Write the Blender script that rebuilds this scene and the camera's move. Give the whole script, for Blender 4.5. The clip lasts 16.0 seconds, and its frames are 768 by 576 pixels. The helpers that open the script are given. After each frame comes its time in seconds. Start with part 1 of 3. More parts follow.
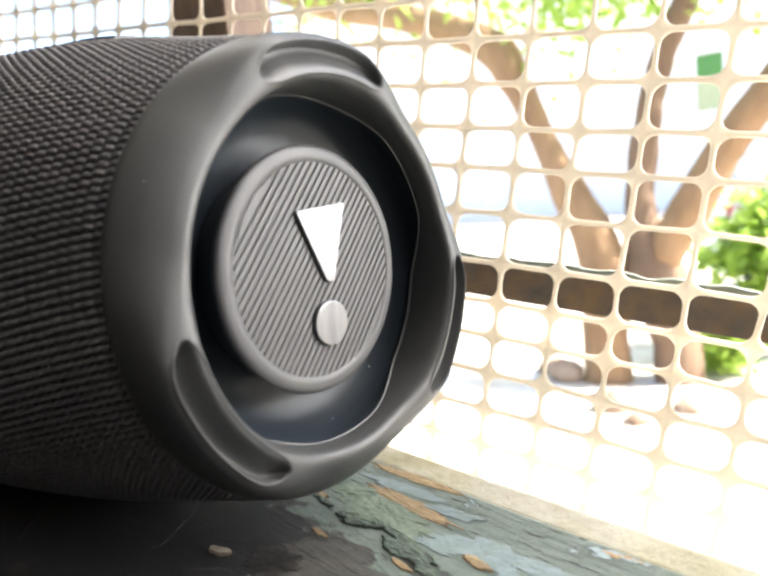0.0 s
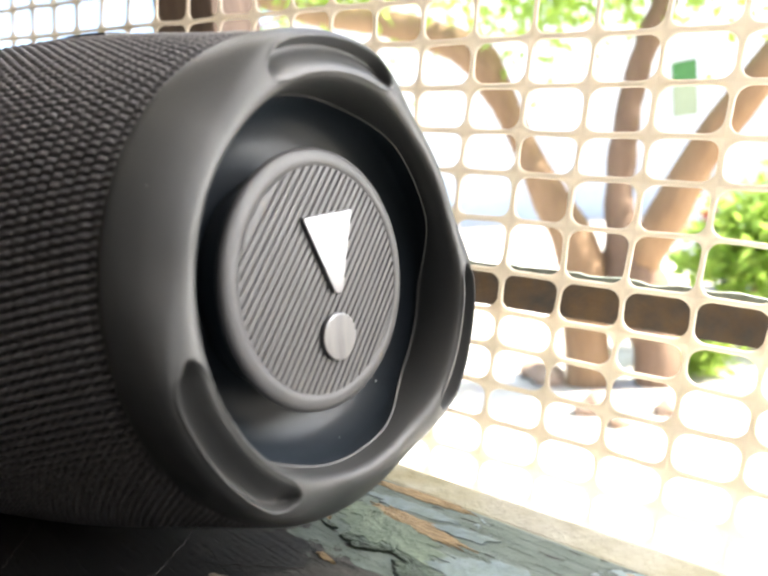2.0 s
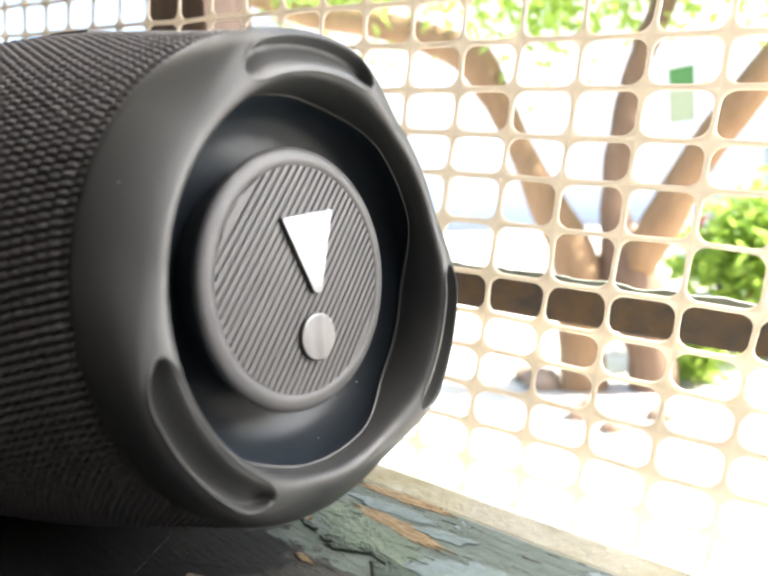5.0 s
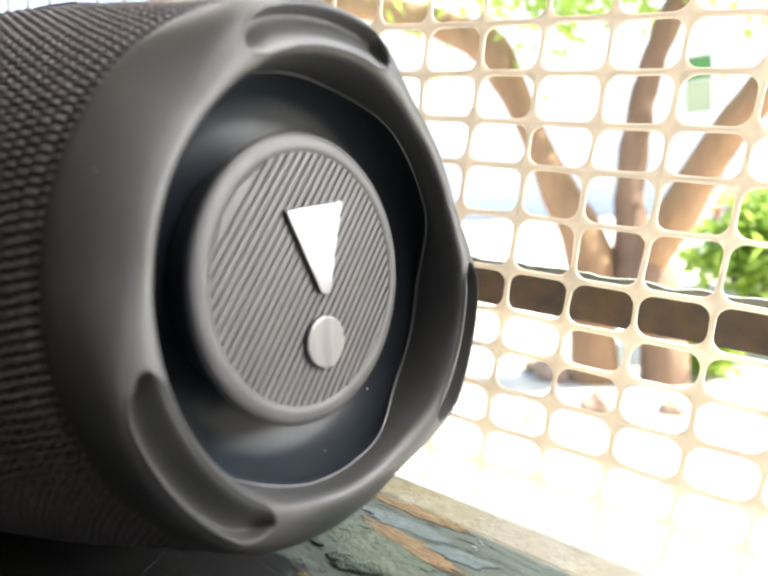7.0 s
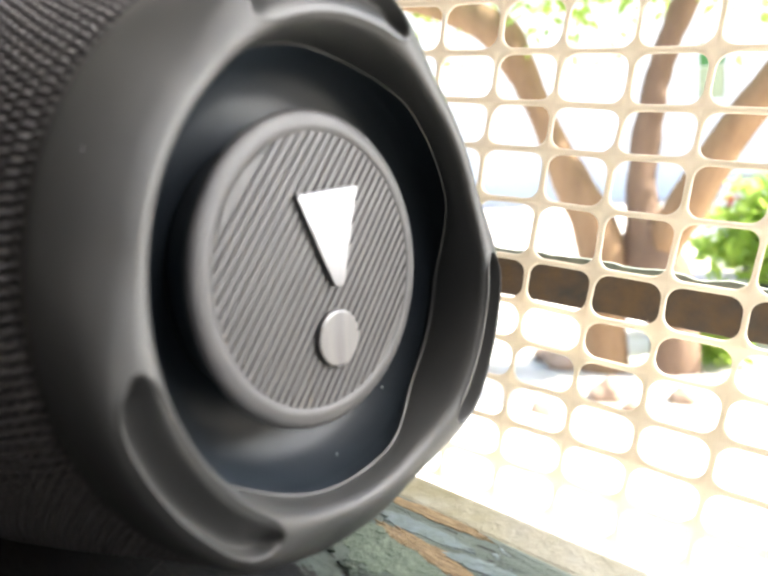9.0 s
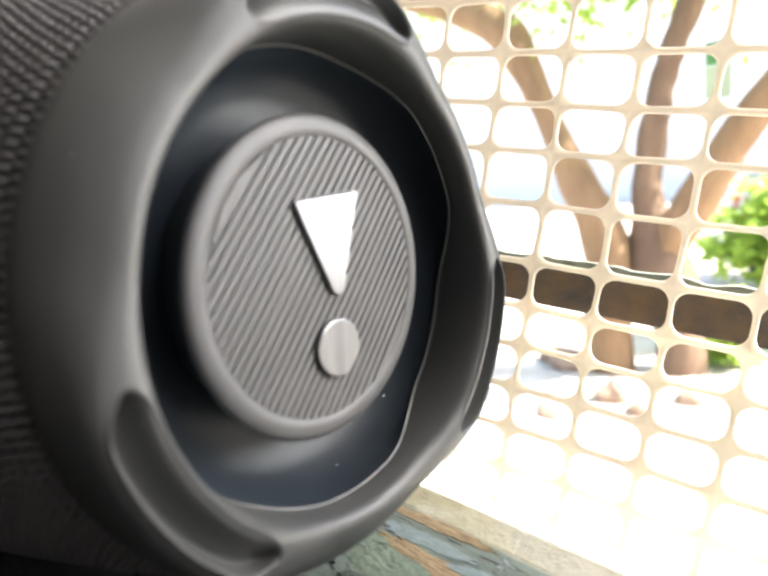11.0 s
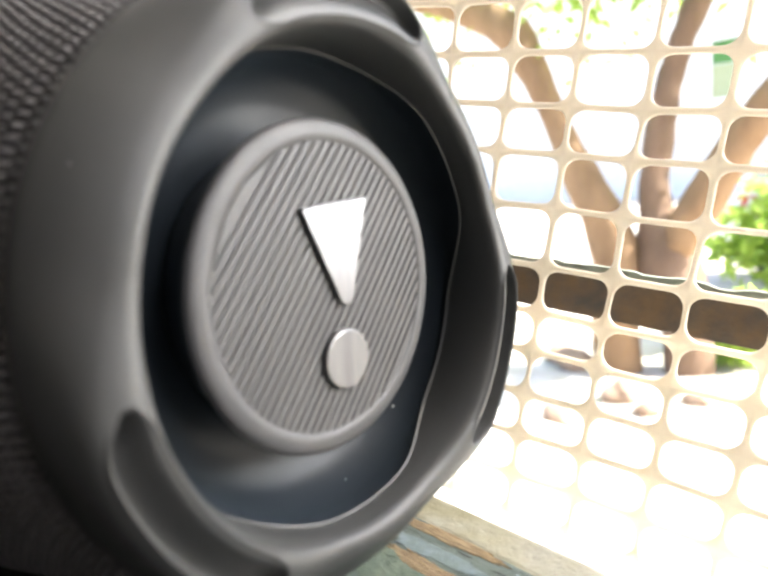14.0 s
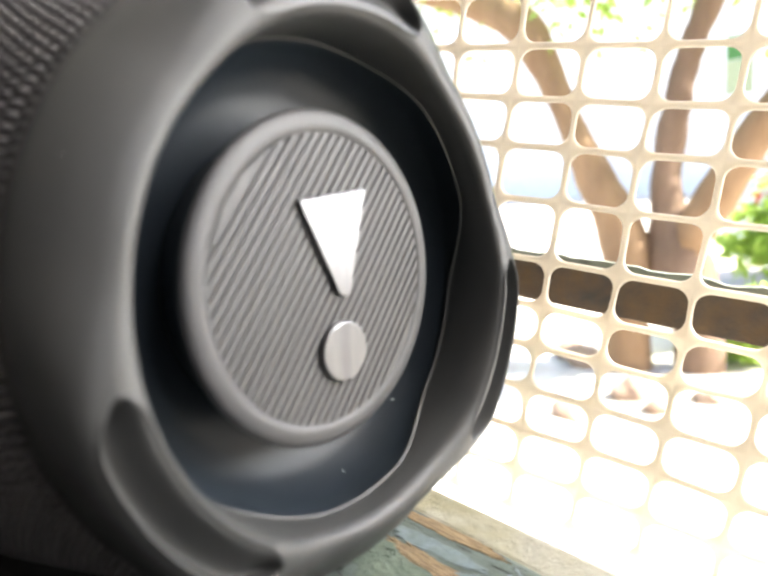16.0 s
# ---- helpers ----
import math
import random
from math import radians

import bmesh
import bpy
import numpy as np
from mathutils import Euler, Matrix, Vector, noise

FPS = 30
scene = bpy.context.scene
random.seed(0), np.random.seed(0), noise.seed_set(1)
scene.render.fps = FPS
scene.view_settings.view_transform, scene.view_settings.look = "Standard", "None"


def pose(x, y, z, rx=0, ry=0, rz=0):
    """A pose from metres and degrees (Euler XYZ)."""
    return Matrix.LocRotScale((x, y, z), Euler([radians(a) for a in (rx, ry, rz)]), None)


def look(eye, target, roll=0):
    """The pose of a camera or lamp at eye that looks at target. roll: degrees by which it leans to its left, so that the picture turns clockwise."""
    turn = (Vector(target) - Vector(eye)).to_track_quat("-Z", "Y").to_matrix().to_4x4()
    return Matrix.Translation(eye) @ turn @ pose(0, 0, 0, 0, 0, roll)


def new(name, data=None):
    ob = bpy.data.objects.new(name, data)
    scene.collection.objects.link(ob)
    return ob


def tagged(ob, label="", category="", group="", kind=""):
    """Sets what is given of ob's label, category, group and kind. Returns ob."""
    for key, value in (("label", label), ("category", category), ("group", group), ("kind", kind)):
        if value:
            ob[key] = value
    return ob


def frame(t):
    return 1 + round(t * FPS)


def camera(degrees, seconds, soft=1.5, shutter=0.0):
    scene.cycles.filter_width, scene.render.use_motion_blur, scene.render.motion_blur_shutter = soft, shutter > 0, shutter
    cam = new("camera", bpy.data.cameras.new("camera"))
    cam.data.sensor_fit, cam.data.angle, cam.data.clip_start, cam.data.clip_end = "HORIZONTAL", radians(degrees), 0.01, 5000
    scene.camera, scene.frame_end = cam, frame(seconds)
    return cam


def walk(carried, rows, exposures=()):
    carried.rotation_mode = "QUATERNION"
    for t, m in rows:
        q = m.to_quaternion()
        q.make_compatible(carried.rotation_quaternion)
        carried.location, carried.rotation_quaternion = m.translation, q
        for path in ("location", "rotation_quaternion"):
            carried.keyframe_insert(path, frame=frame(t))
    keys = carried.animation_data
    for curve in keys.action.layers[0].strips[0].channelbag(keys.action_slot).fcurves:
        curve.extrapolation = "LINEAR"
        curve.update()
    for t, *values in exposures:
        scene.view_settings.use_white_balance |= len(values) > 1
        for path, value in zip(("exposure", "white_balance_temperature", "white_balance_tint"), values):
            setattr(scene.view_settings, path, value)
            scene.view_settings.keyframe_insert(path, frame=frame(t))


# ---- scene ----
cam = camera(58.93, 16.0, soft=2.6)
cam.data.dof.use_dof, cam.data.dof.focus_distance, cam.data.dof.aperture_fstop = True, 0.18, 18.0
ROWS = [
    (0, 0.09277, -0.09992, 0.07491, 83.165, 4.661, 39.845),
    (0.5, 0.09067, -0.09960, 0.07510, 83.164, 4.671, 39.437),
    (1, 0.08592, -0.09887, 0.07500, 83.193, 4.642, 38.953),
    (1.5, 0.08369, -0.09753, 0.07458, 83.281, 4.677, 38.482),
    (2, 0.08304, -0.09767, 0.07573, 83.436, 4.757, 38.174),
    (2.5, 0.08479, -0.09813, 0.07649, 83.674, 4.977, 37.981),
    (3, 0.08523, -0.09783, 0.07630, 83.934, 5.058, 37.982),
    (3.5, 0.08573, -0.09791, 0.07632, 83.975, 4.986, 37.995),
    (4, 0.08603, -0.09727, 0.07509, 83.872, 4.716, 37.917),
    (6.5, 0.08017, -0.08930, 0.07514, 83.067, 3.666, 38.496),
    (7, 0.07693, -0.08558, 0.07582, 82.771, 3.660, 38.898),
    (7.5, 0.07500, -0.08274, 0.07654, 82.398, 3.660, 39.192),
    (8, 0.07276, -0.07985, 0.07675, 82.043, 3.674, 39.458),
    (8.5, 0.07241, -0.07932, 0.07633, 81.852, 3.625, 39.528),
    (9, 0.06960, -0.07905, 0.07552, 81.736, 3.521, 39.655),
    (11.5, 0.06752, -0.07590, 0.07666, 81.833, 3.636, 40.220),
    (12, 0.06602, -0.07574, 0.07704, 81.860, 3.739, 40.371),
    (12.5, 0.06753, -0.07577, 0.07758, 81.827, 3.794, 40.469),
    (13, 0.06799, -0.07603, 0.07748, 81.848, 3.829, 40.491),
    (13.5, 0.06750, -0.07608, 0.07698, 81.811, 3.754, 40.519),
    (14, 0.06558, -0.07396, 0.07735, 81.806, 3.711, 40.565),
    (14.5, 0.06533, -0.07332, 0.07753, 81.734, 3.650, 40.752),
    (15, 0.06634, -0.07229, 0.07779, 81.610, 3.546, 40.937),
    (15.5, 0.06686, -0.07180, 0.07707, 81.522, 3.472, 41.217),
    (16, 0.06673, -0.07261, 0.07676, 81.464, 3.413, 41.430),
]
walk(cam, [(t, pose(x, y, z, rx, ry, rz)) for t, x, y, z, rx, ry, rz in ROWS])

# ---- light ----
SUN_DIR = Vector((0.70, 0.36, 0.9)).normalized()
world = bpy.data.worlds.new("sky")
scene.world = world
world.use_nodes = True
sky = world.node_tree.nodes.new("ShaderNodeTexSky")
sky.sky_type, sky.sun_disc = "NISHITA", False
sky.sun_elevation = math.asin(SUN_DIR.z)
sky.sun_rotation = math.atan2(SUN_DIR.x, SUN_DIR.y)
sky.air_density, sky.dust_density = 1.0, 2.5
world.node_tree.links.new(sky.outputs[0], world.node_tree.nodes["Background"].inputs[0])
world.node_tree.nodes["Background"].inputs[1].default_value = 0.15
sun = new("sun", bpy.data.lights.new("sun", "SUN"))
sun.data.energy, sun.data.angle, sun.data.color = 5.0, radians(0.6), (1.0, 0.97, 0.92)
sun.matrix_world = look((0, 0, 0), -SUN_DIR)
# added fill lamp, out of view, that brightens the ring and diaphragm
side_light = new("side_fill_lamp", bpy.data.lights.new("side_fill_lamp", "AREA"))
side_light.data.shape, side_light.data.size, side_light.data.size_y = "RECTANGLE", 0.42, 0.72
side_light.data.energy, side_light.data.color = 2.2, (1.0, 0.955, 0.90)
side_light.matrix_world = look((1.56, -0.09, 1.0), (0.0, -0.02, 0.1))
# added lamp beside the view, boosting the light through the mesh window
mesh_light = new("mesh_window_fill", bpy.data.lights.new("mesh_window_fill", "AREA"))
mesh_light.data.shape, mesh_light.data.size, mesh_light.data.size_y = "RECTANGLE", 0.32, 0.42
mesh_light.data.energy, mesh_light.data.color = 2.1, (1.0, 0.985, 0.965)
mesh_light.matrix_world = look((0.28, 0.196, 0.26), (0.28, 0.0, 0.26))
# added fill lamp above the view, lifting the cloth and the ring's top
upper_light = new("upper_fill_lamp", bpy.data.lights.new("upper_fill_lamp", "AREA"))
upper_light.data.shape, upper_light.data.size, upper_light.data.size_y = "RECTANGLE", 1.0, 0.40
upper_light.data.energy, upper_light.data.color = 6.5, (1.0, 0.975, 0.93)
upper_light.matrix_world = look((0.0, 0.196, 0.72), (0.0, 0.0, 0.72))
scene.view_settings.exposure = 2.1


# ---- materials ----
def nodes_of(name):
    m = bpy.data.materials.new(name)
    m.use_nodes = True
    t = m.node_tree
    return m, t, t.nodes["Principled BSDF"]


def add(t, kind, **inputs):
    n = t.nodes.new(kind)
    for k, v in inputs.items():
        n.inputs[k.replace("_", " ")].default_value = v
    return n


def noise_at(t, scale, detail=4.0, rough=0.6, stretch=None):
    co = t.nodes.new("ShaderNodeTexCoord")
    n = add(t, "ShaderNodeTexNoise", Scale=scale, Detail=detail, Roughness=rough)
    if stretch:
        mp = t.nodes.new("ShaderNodeMapping")
        mp.inputs["Scale"].default_value = stretch
        t.links.new(co.outputs["Object"], mp.inputs[0])
        t.links.new(mp.outputs[0], n.inputs["Vector"])
    else:
        t.links.new(co.outputs["Object"], n.inputs["Vector"])
    return n.outputs["Fac"]


def ramp(t, fac, stops):
    n = t.nodes.new("ShaderNodeValToRGB")
    e = n.color_ramp.elements
    while len(e) < len(stops):
        e.new(0.5)
    for el, (p, c) in zip(e, stops):
        el.position, el.color = p, (*c, 1)
    t.links.new(fac, n.inputs[0])
    return n.outputs[0]


def mix(t, fac, a, b):
    n = t.nodes.new("ShaderNodeMix")
    n.data_type = "RGBA"
    for s, v in ((0, fac), (6, a), (7, b)):
        if isinstance(v, bpy.types.NodeSocket):
            t.links.new(v, n.inputs[s])
        elif s == 0:
            n.inputs[0].default_value = v
        else:
            n.inputs[s].default_value = (*v, 1)
    return n.outputs[2]


def bump(t, bsdf, height, strength, distance):
    n = add(t, "ShaderNodeBump", Strength=strength, Distance=distance)
    t.links.new(height, n.inputs["Height"])
    t.links.new(n.outputs[0], bsdf.inputs["Normal"])


def surface(name, low, high, scale, rough=(0.5, 0.7), metal=0.0, bumps=(), stretch=None, spec=0.5, fine=None):
    """A material between two colours by noise at two scales, with fine relief."""
    m, t, b = nodes_of(name)
    a = noise_at(t, scale, 5, 0.62, stretch)
    col = ramp(t, a, [(0.3, low), (0.7, high)])
    if fine:
        g = noise_at(t, fine[0], 3, 0.6, stretch)
        col = mix(t, ramp(t, g, [(0.35, (0, 0, 0)), (0.65, (fine[1],) * 3)]), col, fine[2])
    t.links.new(col, b.inputs["Base Color"])
    rr = t.nodes.new("ShaderNodeMapRange")
    rr.inputs[3].default_value, rr.inputs[4].default_value = rough
    t.links.new(noise_at(t, scale * 3.1, 3), rr.inputs[0])
    t.links.new(rr.outputs[0], b.inputs["Roughness"])
    b.inputs["Metallic"].default_value = metal
    b.inputs["Specular IOR Level"].default_value = spec
    if bumps:
        bump(t, b, noise_at(t, bumps[0], 6, 0.65, stretch), bumps[1], bumps[2])
    return m


RUBBER = surface("black_rubber", (0.033, 0.034, 0.034), (0.040, 0.040, 0.039), 60, (0.40, 0.48), bumps=(2500, 0.12, 0.0002), spec=0.46)
BOWL = surface("black_plastic_surround", (0.013, 0.018, 0.024), (0.018, 0.024, 0.031), 80, (0.36, 0.46), bumps=(2000, 0.06, 0.0002), spec=0.3)
CONE = surface("grey_rubber_diaphragm", (0.046, 0.045, 0.047), (0.058, 0.057, 0.058), 90, (0.45, 0.55), bumps=(3000, 0.1, 0.0002))
# upright grey streaks put the emblem's reflected gradient into its colour
SILVER = surface("silver_with_sheen_streaks", (0.11, 0.113, 0.12), (0.21, 0.21, 0.214), 200, (0.27, 0.38), metal=1.0, bumps=(1500, 0.05, 0.0001), stretch=(1, 1, 0.12))
YARN = surface("black_woven_polyester", (0.062, 0.059, 0.063), (0.105, 0.098, 0.10), 300, (0.34, 0.48), bumps=(4000, 0.3, 0.0003), spec=0.85)
CREAM = surface("cream_plastic", (0.62, 0.565, 0.48), (0.72, 0.665, 0.575), 25, (0.35, 0.5), bumps=(600, 0.1, 0.0005), fine=(120, 0.3, (0.54, 0.47, 0.37)))


def let_light_through(m, share, colour):
    """Part of the light passes diffusely through thin plastic or leaf."""
    t = m.node_tree
    out, b = t.nodes["Material Output"], t.nodes["Principled BSDF"]
    tr = add(t, "ShaderNodeBsdfTranslucent", Color=(*colour, 1))
    mx = t.nodes.new("ShaderNodeMixShader")
    mx.inputs[0].default_value = share
    t.links.new(b.outputs[0], mx.inputs[1])
    t.links.new(tr.outputs[0], mx.inputs[2])
    t.links.new(mx.outputs[0], out.inputs["Surface"])


let_light_through(CREAM, 0.5, (0.83, 0.765, 0.66))
RUST = surface("rusty_iron", (0.056, 0.051, 0.049), (0.10, 0.088, 0.08), 90, (0.7, 0.9), bumps=(400, 0.5, 0.001), fine=(85, 0.5, (0.20, 0.11, 0.035)))
BARTOP = surface("pale_green_paint", (0.20, 0.24, 0.20), (0.34, 0.38, 0.32), 60, (0.6, 0.8), bumps=(500, 0.4, 0.0006), fine=(140, 0.5, (0.12, 0.11, 0.08)))
POSTWOOD = surface("dark_brown_wood", (0.10, 0.07, 0.055), (0.19, 0.135, 0.10), 12, (0.7, 0.85), bumps=(60, 0.5, 0.002), stretch=(6, 6, 0.6))
CEMENT = surface("mossy_cement", (0.30, 0.285, 0.235), (0.45, 0.43, 0.365), 40, (0.8, 0.95), bumps=(260, 0.6, 0.002), fine=(30, 0.75, (0.24, 0.215, 0.11)))
BARK_DARK = surface("dark_brown_bark", (0.13, 0.08, 0.05), (0.24, 0.155, 0.10), 5, (0.8, 0.95), bumps=(25, 0.6, 0.02), stretch=(1, 1, 0.35))
BARK = surface("orange_brown_bark", (0.20, 0.118, 0.060), (0.34, 0.215, 0.115), 5, (0.8, 0.95), bumps=(25, 0.6, 0.02), stretch=(1, 1, 0.35))
LEAF = surface("leaf_green", (0.09, 0.16, 0.03), (0.22, 0.33, 0.07), 3, (0.4, 0.6), spec=0.4)
let_light_through(LEAF, 0.6, (0.5, 0.66, 0.14))
GROUND = surface("pale_sandy_ground", (0.55, 0.51, 0.45), (0.7, 0.66, 0.6), 1.3, (0.85, 0.95), bumps=(18, 0.4, 0.02), fine=(4, 0.5, (0.36, 0.29, 0.21)))
WHITEWASH = surface("whitewashed_plaster", (0.62, 0.60, 0.55), (0.74, 0.72, 0.67), 4, (0.8, 0.95), bumps=(40, 0.3, 0.003))
PLASTER = surface("dim_brown_wall_paint", (0.05, 0.042, 0.036), (0.085, 0.07, 0.058), 4, (0.8, 0.95), bumps=(40, 0.3, 0.003))
FLOORMAT = surface("grey_cement_floor", (0.05, 0.046, 0.042), (0.08, 0.075, 0.068), 5, (0.6, 0.85), bumps=(40, 0.3, 0.003))
CEILMAT = surface("pale_ceiling_boards", (0.58, 0.56, 0.51), (0.70, 0.68, 0.63), 4, (0.7, 0.9))
WHITEP = surface("white_paint", (0.7, 0.71, 0.72), (0.8, 0.8, 0.8), 3, (0.3, 0.5))
GREENP = surface("green_sign_paint", (0.045, 0.16, 0.03), (0.08, 0.23, 0.05), 9, (0.4, 0.6))
PALEGREEN = surface("faded_green_paint", (0.33, 0.37, 0.21), (0.40, 0.44, 0.27), 9, (0.5, 0.7))


# ---- mesh helpers ----
def mesh_of(name, verts, faces, mats, smooth=True, mat_index=None):
    me = bpy.data.meshes.new(name)
    me.from_pydata([tuple(map(float, v)) for v in verts], [], [tuple(map(int, f)) for f in faces])
    for m in mats:
        me.materials.append(m)
    me.polygons.foreach_set("use_smooth", [smooth] * len(me.polygons))
    if mat_index is not None:
        me.polygons.foreach_set("material_index", mat_index)
    me.update()
    return me


def part(name, me, parent, label=""):
    ob = new(name, me)
    ob.parent = parent
    return tagged(ob, label)


def from_bm(name, bm, mat, smooth=True):
    me = bpy.data.meshes.new(name)
    bm.normal_update()
    bm.to_mesh(me)
    bm.free()
    me.materials.append(mat)
    me.polygons.foreach_set("use_smooth", [smooth] * len(me.polygons))
    return me


def block(name, lo, hi, mat, bevel=0.0, segments=2):
    bm = bmesh.new()
    bmesh.ops.create_cube(bm, size=1)
    lo, hi = Vector(lo), Vector(hi)
    for v in bm.verts:
        v.co = Vector(((v.co[k] + 0.5) * (hi[k] - lo[k]) + lo[k]) for k in range(3))
    if bevel:
        bmesh.ops.bevel(bm, geom=bm.edges[:], offset=bevel, segments=segments, profile=0.6, affect="EDGES")
    return from_bm(name, bm, mat, False)


def smooth_curve(keys, per):
    """Catmull-Rom points through the keys."""
    k = np.array([keys[0], *keys, keys[-1]], float)
    out = []
    for a, b, c, d in zip(k, k[1:], k[2:], k[3:]):
        for u in np.linspace(0, 1, per, endpoint=False):
            out.append(0.5 * (2 * b + (c - a) * u + (2 * a - 5 * b + 4 * c - d) * u**2 + (3 * b - a - 3 * c + d) * u**3))
    return np.array([*out, keys[-1]])


def grid_faces(n, m, wrap):
    """Quads of n rings of m points."""
    f = []
    for a in range(n - 1):
        for b in range(m if wrap else m - 1):
            f.append((a * m + b, a * m + (b + 1) % m, (a + 1) * m + (b + 1) % m, (a + 1) * m + b))
    return f


def step(x, a, b):
    u = np.clip((x - a) / (b - a), 0, 1)
    return u * u * (3 - 2 * u)


# ---- the room and the window's setting ----
def structure(name, me, label="", category=""):
    return tagged(new(name, me), label, category, kind="structure")


ground_v = []
gx = np.concatenate([-np.geomspace(400, 3, 14), np.linspace(-2.6, 2.6, 14), np.geomspace(3, 400, 14)])
gy = np.concatenate([-np.geomspace(400, 3, 12), np.linspace(-2.6, 2.6, 14), np.geomspace(3, 400, 14)])
for y in gy:
    for x in gx:
        ground_v.append((x, y, -0.95 + 0.04 * noise.noise((x * 0.6, y * 0.6, 0))))
structure("ground", mesh_of("ground", ground_v, grid_faces(len(gy), len(gx), False), [GROUND]), "pale sunlit sandy ground outside", "ground")

# the opening is carried on out of view to let in side light
WX0, WX1, WZ1 = -0.75, 1.42, 0.95
# unseen room added round the camera; its dark walls hold down bounce light
wall = structure("wall_north", None, "dim brown painted wall round the mesh window", "wall")
for lo, hi in (((-1.6, 0.06, -0.95), (WX0, 0.2, 1.4)), ((WX1, 0.06, -0.95), (1.5, 0.2, 1.4)), ((WX0, 0.06, WZ1), (WX1, 0.2, 1.4)), ((WX0, 0.06, -0.95), (WX1, 0.2, -0.1))):
    part("wall_section", block("wall_section", lo, hi, PLASTER, 0.003), wall)
structure("wall_west", block("wall_west", (-1.74, -1.9, -0.95), (-1.6, 0.2, 1.4), PLASTER), "dim brown painted side wall", "wall")
structure("wall_south", block("wall_south", (-1.6, -2.04, -0.95), (1.5, -1.9, 1.4), PLASTER), "dim brown painted back wall", "wall")
# the gap in this wall is made up, to let the side lamp in
east = structure("wall_east", None, "dim brown painted wall with an open side window", "wall")
for lo, hi in (((1.5, -2.04, -0.95), (1.64, -0.38, 1.4)), ((1.5, 0.06, -0.95), (1.64, 0.2, 1.4)), ((1.5, -0.38, 1.32), (1.64, 0.06, 1.4)), ((1.5, -0.38, -0.95), (1.64, 0.06, 0.58))):
    part("wall_section", block("wall_section", lo, hi, PLASTER, 0.003), east)
structure("floor", block("floor", (-1.6, -1.9, -0.99), (1.5, 0.06, -0.92), FLOORMAT), "grey cement floor of the room", "floor")
# out of view: pale to bounce light down, its eave keeps sun off the sill
structure("ceiling", block("ceiling", (-1.75, -2.05, 1.4), (1.65, 0.66, 1.46), CEILMAT), "pale boarded ceiling with its eave", "ceiling")

# ---- the sill ----
SILL_TURN = -10.4
sill = tagged(new("window_sill"), "old wooden window sill with flaking green and blue paint", "window sill", kind="structure")
sill.matrix_world = pose(0, 0.0385, 0, 0, 0, SILL_TURN)


